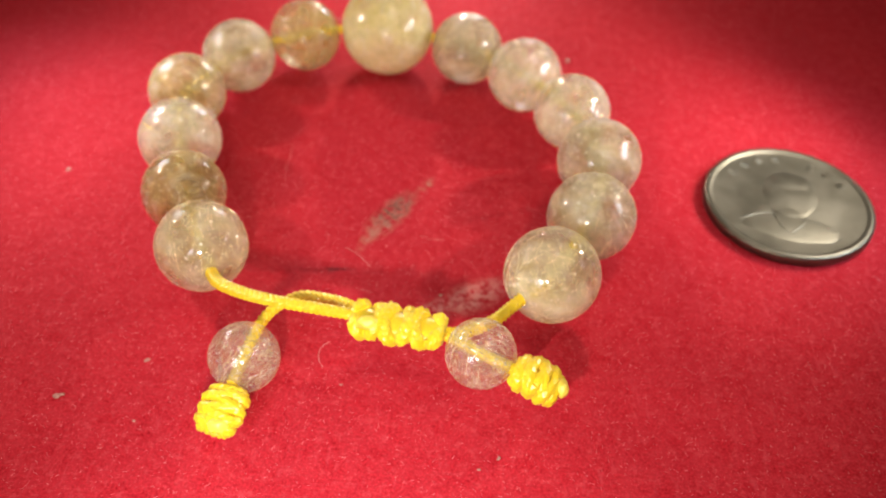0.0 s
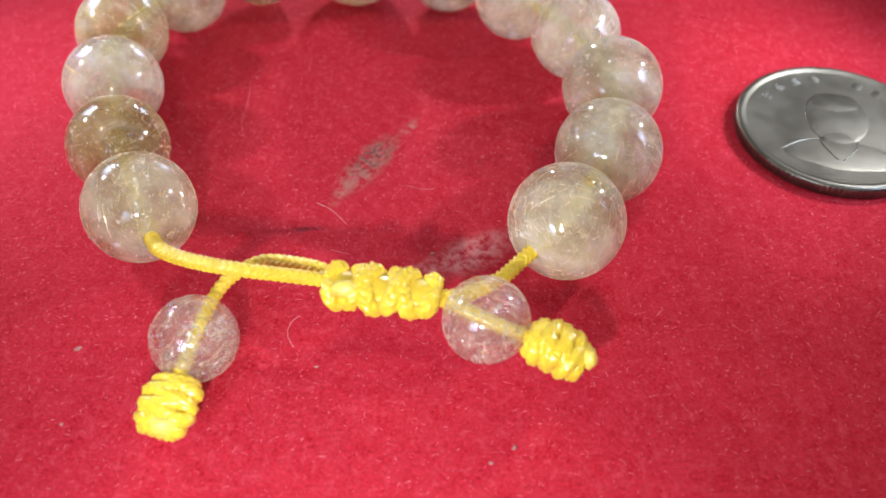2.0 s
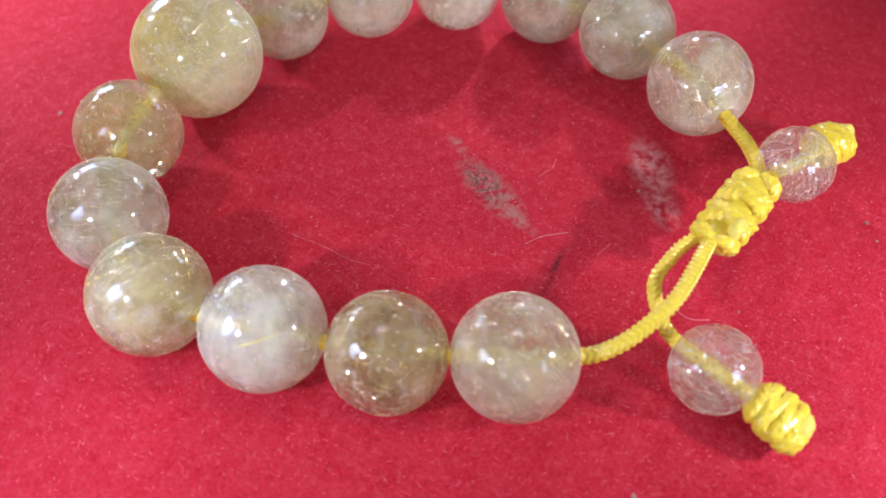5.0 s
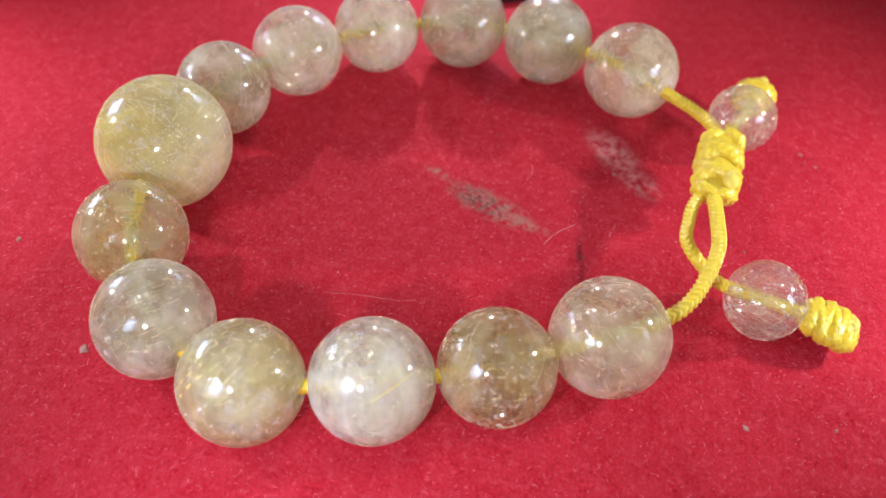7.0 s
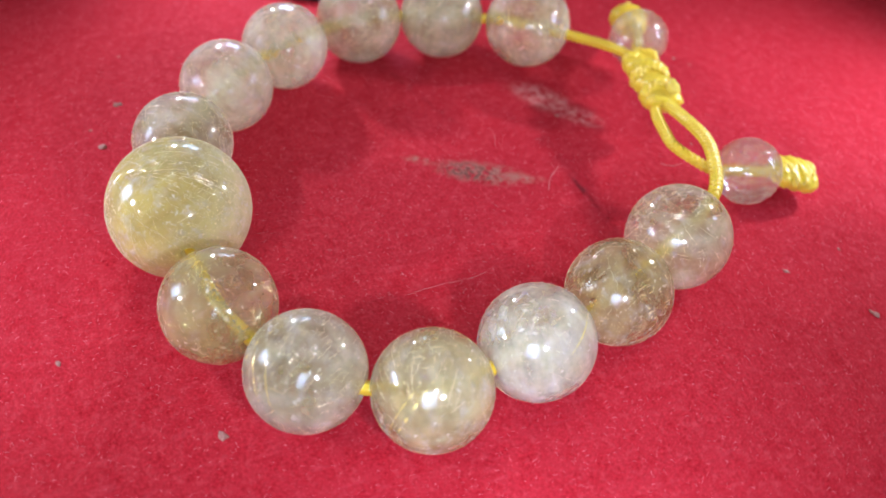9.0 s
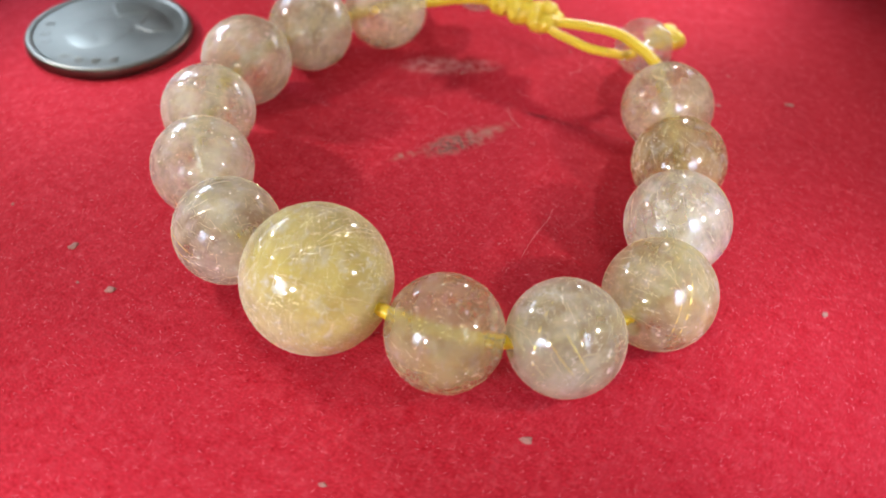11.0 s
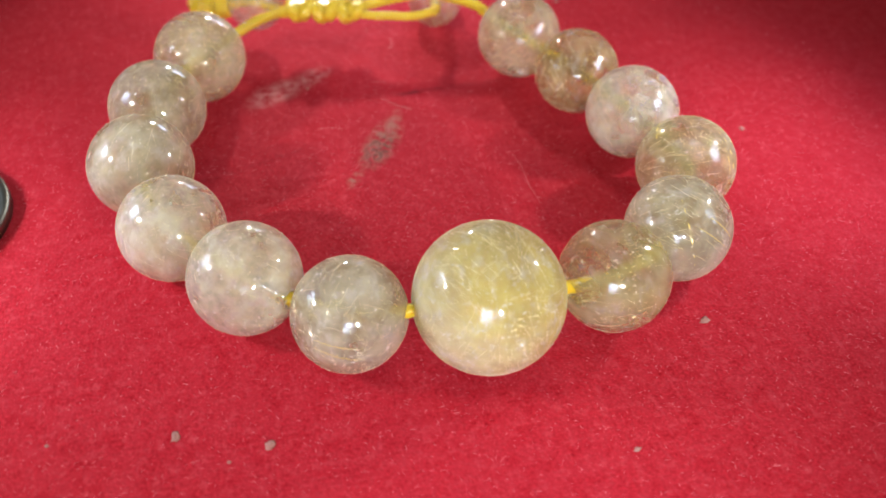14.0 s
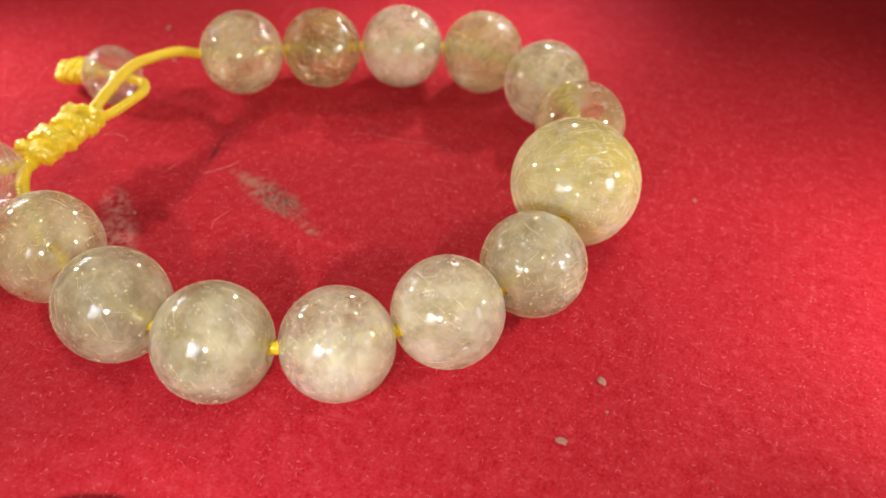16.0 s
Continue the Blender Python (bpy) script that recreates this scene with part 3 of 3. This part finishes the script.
part("right_cord", mesh("right_cord", *tube(glide([centres[-1] * 0.6 + exit_right * 0.4, exit_right, (17.6, -29.6, 6.6), (14.0, -31.9, 6.8), (11.5, -32.2, 6.7)], 0.08), 0.68, 40, 1.15, 0.30, 0.74, 6), CORD), bracelet)
part("end_cord", mesh("end_cord", *tube(glide([(11.6, -32.7, 6.9), (13.6, -33.6, 7.0), SR, tip_ra, (22.0, -38.4, 6.9)], 0.08), 0.6, 40, 1.1, 0.30, 0.74, 6), CORD), bracelet)


def knot(name, strands, core, label, ends):
    ob = part(name, mesh(name, *core, CORD), bracelet, label)
    for v, f in strands:
        part("wrap", mesh("wrap", v, f, CORD), ob)
    for c, size in ends:
        part("melted_end", blob_mesh("melted_end", *size, MELT, rng, 0.10, 3), ob, "cream melted cord end", Vector(c) * MM)
    return ob


knot("sliding_knot", *wrapped_knot(knot_a, knot_b, 3, 2.1, 1.1, 0.92), "yellow sliding square knot", [((2.0, -32.8, 8.6), (1.5, 0.9, 1.0))])
knot("end_knot", *plaited_knot(tip_la + Vector((0.2, 0.2, 0)), tip_lb + Vector((0.1, -0.6, 0)), 9, 2, 2.3, 0.70, 0.0, 0.45), "yellow plaited end knot", [(tip_lb + Vector((0.8, -0.4, 0.8)), (1.4, 0.8, 1.2))])
knot("end_knot", *plaited_knot(tip_ra + Vector((-0.2, 0.3, 0)), tip_rb + Vector((0.4, 0, 0)), 9, 2, 2.1, 0.70, 0.8, 0.8), "yellow plaited end knot", [(tip_rb + Vector((0.9, -0.2, 0.9)), (0.8, 1.2, 1.2))])
bead(SL, tip_la - Vector((-12.9, -32.6, 4.8)), 4.58, "water", 130, 3, "small clear quartz end bead")
bead(SR, tip_ra - Vector((13.6, -33.9, 7.0)), 4.52, "water", 130, 3, "small clear quartz end bead")


# ---- the coin ----
def coin():
    R = 13.1
    ob = tagged(new("coin"), "worn silver-grey metal coin with reeded edge", "coin")
    ob.location = Vector((63.5, 3.3, 0)) * MM
    ob.rotation_euler = (0, 0, radians(-12))
    prof = [(0.01, 0.10), (R - 0.5, 0.10), (R - 0.15, 0.14), (R, 0.30), (R, 1.42), (R - 0.13, 1.66), (R - 0.36, 1.80), (R - 0.62, 1.86), (R - 0.95, 1.80), (R - 1.2, 1.62), (R - 1.45, 1.56), (6.0, 1.52), (0.01, 1.52)]
    verts, faces, rows = lathe(prof, 480, lambda j, k: 0.993 if j in (3, 4) and k % 4 in (0, 1) else 1.0)
    part("disc", mesh("disc", verts, faces, COIN, True), ob)
    # plain raised relief: a soft oval with a smaller one on it, a neck, a broad rounded base with two slanting ridges
    part("relief_oval", blob_mesh("relief_oval", 4.2, 5.5, 0.14, COIN, rng, 0.04, 4), ob, "", Vector((0.2, 1.6, 1.5)) * MM)
    part("relief_crown", blob_mesh("relief_crown", 3.5, 2.4, 0.17, COIN, rng, 0.08, 4), ob, "", Vector((0.2, 4.5, 1.5)) * MM)
    part("relief_neck", blob_mesh("relief_neck", 2.2, 2.4, 0.12, COIN, rng, 0.04, 3), ob, "", Vector((0.2, -3.0, 1.5)) * MM)
    part("relief_base", blob_mesh("relief_base", 7.6, 3.1, 0.15, COIN, rng, 0.05, 4), ob, "", Vector((0.3, -6.3, 1.5)) * MM)
    for sx in (-1, 1):
        ridge = glide([(0.2 + sx * 2.4, -3.4, 1.54), (0.2 + sx * 2.0, -5.0, 1.58), (0.2 + sx * 0.3, -7.6, 1.56)], 0.3)
        part("relief_ridge", mesh("relief_ridge", *tube(ridge, 0.16, 8), COIN), ob)
        shoulder = glide([(0.2 + sx * 2.6, -3.6, 1.50), (0.2 + sx * 5.2, -4.6, 1.51), (0.2 + sx * 7.4, -6.6, 1.47)], 0.3)
        part("relief_ridge", mesh("relief_ridge", *tube(shoulder, 0.14, 8), COIN), ob)
    for a in (152, 136, 120, 104, 70, 54, 38):
        c, n = math.cos(radians(a)), math.sin(radians(a))
        for dr, size in ((-0.55, (0.75, 0.16, 0.14)), (0.0, (0.85, 0.16, 0.14)), (0.55, (0.6, 0.16, 0.14))):
            bar = part("raised_mark", blob_mesh("raised_mark", *size, COIN, rng, 0.1, 2), ob, "", Vector((c * (10.0 + dr), n * (10.0 + dr), 1.56)) * MM)
            bar.rotation_euler = (0, 0, radians(a - 90))
    return ob


coin()


# ---- crumbs, lint and fuzz on the sheet ----
def crumb(x, y, sx, sy, sz, turn):
    ob = tagged(new("crumb", blob_mesh("crumb", sx * 0.75, sy * 0.75, sz * 0.7, CRUMB, rng, 0.42, 3)), "tiny pale crumb lying on the red sheet", "crumb", "crumbs on the sheet")
    ob.location = Vector((x, y, sz * 0.45)) * MM
    ob.rotation_euler = (0, 0, radians(turn))


for c in ((-37.2, -41.1, 0.75, 0.45, 0.22, 20), (19.2, -45.7, 0.36, 0.22, 0.2, 50), (-26.4, -44.0, 0.25, 0.2, 0.12, 0), (-27.7, -34.6, 0.5, 0.35, 0.12, 40),
          (-1.5, -36.4, 0.28, 0.14, 0.1, 10), (-52.4, 2.4, 0.6, 0.4, 0.15, 70), (16.9, -47.4, 0.3, 0.2, 0.1, 0), (-30.1, 37.6, 0.75, 0.5, 0.15, 10),
          (20.7, 44.9, 0.75, 0.6, 0.3, 35), (30.0, 42.1, 0.85, 0.45, 0.2, 80), (24.8, 46.1, 0.25, 0.2, 0.15, 0), (-15.6, 52.8, 0.5, 0.3, 0.15, 15),
          (42.5, 40.6, 0.3, 0.2, 0.1, 0), (10.2, -19.9, 0.35, 0.25, 0.15, 30)):
    crumb(*c)


def lint(points, thick=0.024):
    tagged(new("lint_hair", mesh("lint_hair", *tube(glide([(x, y, 0.12 + 0.05 * (i % 2)) for i, (x, y) in enumerate(points)], 0.2), thick, 5), LINT)), "thin pale lint hair lying on the red sheet", "lint", "lint on the sheet")


lint([(-4.2, -29.6), (-5.0, -30.6), (-5.2, -32.2), (-4.3, -34.0)])
lint([(-4.7, -11.5), (-2.6, -12.8), (-0.5, -15.2)])
lint([(-16.6, 2.5), (-17.1, 5.1), (-17.0, 9.3), (-17.4, 13.6)], 0.012)
lint([(6.0, -8.0), (8.5, -8.8), (10.2, -8.6)], 0.014)
lint([(-2.0, -19.5), (0.5, -20.3)], 0.014)

verts, faces = [], []
for i in range(12000):
    x, y = rng.uniform(-75, 80), rng.uniform(-70, 75)
    a, l = rng.uniform(0, math.pi), rng.uniform(0.12, 0.5) * (1.8 if rng.random() < 0.08 else 1)
    d = Vector((math.cos(a), math.sin(a), 0)) * l * 0.5
    bend = Vector((-d.y, d.x, 0)) * rng.uniform(-0.5, 0.5)
    q = Vector((x, y, 0.05))
    tube([q - d, q + bend + Vector((0, 0, 0.08)), q + d], rng.uniform(0.009, 0.022), 3, verts=verts, faces=faces)
tagged(new("sheet_fuzz", mesh("sheet_fuzz", verts, faces, FUZZ)), "fine reddish fuzz on the flocked sheet", "fuzz", kind="stuff")
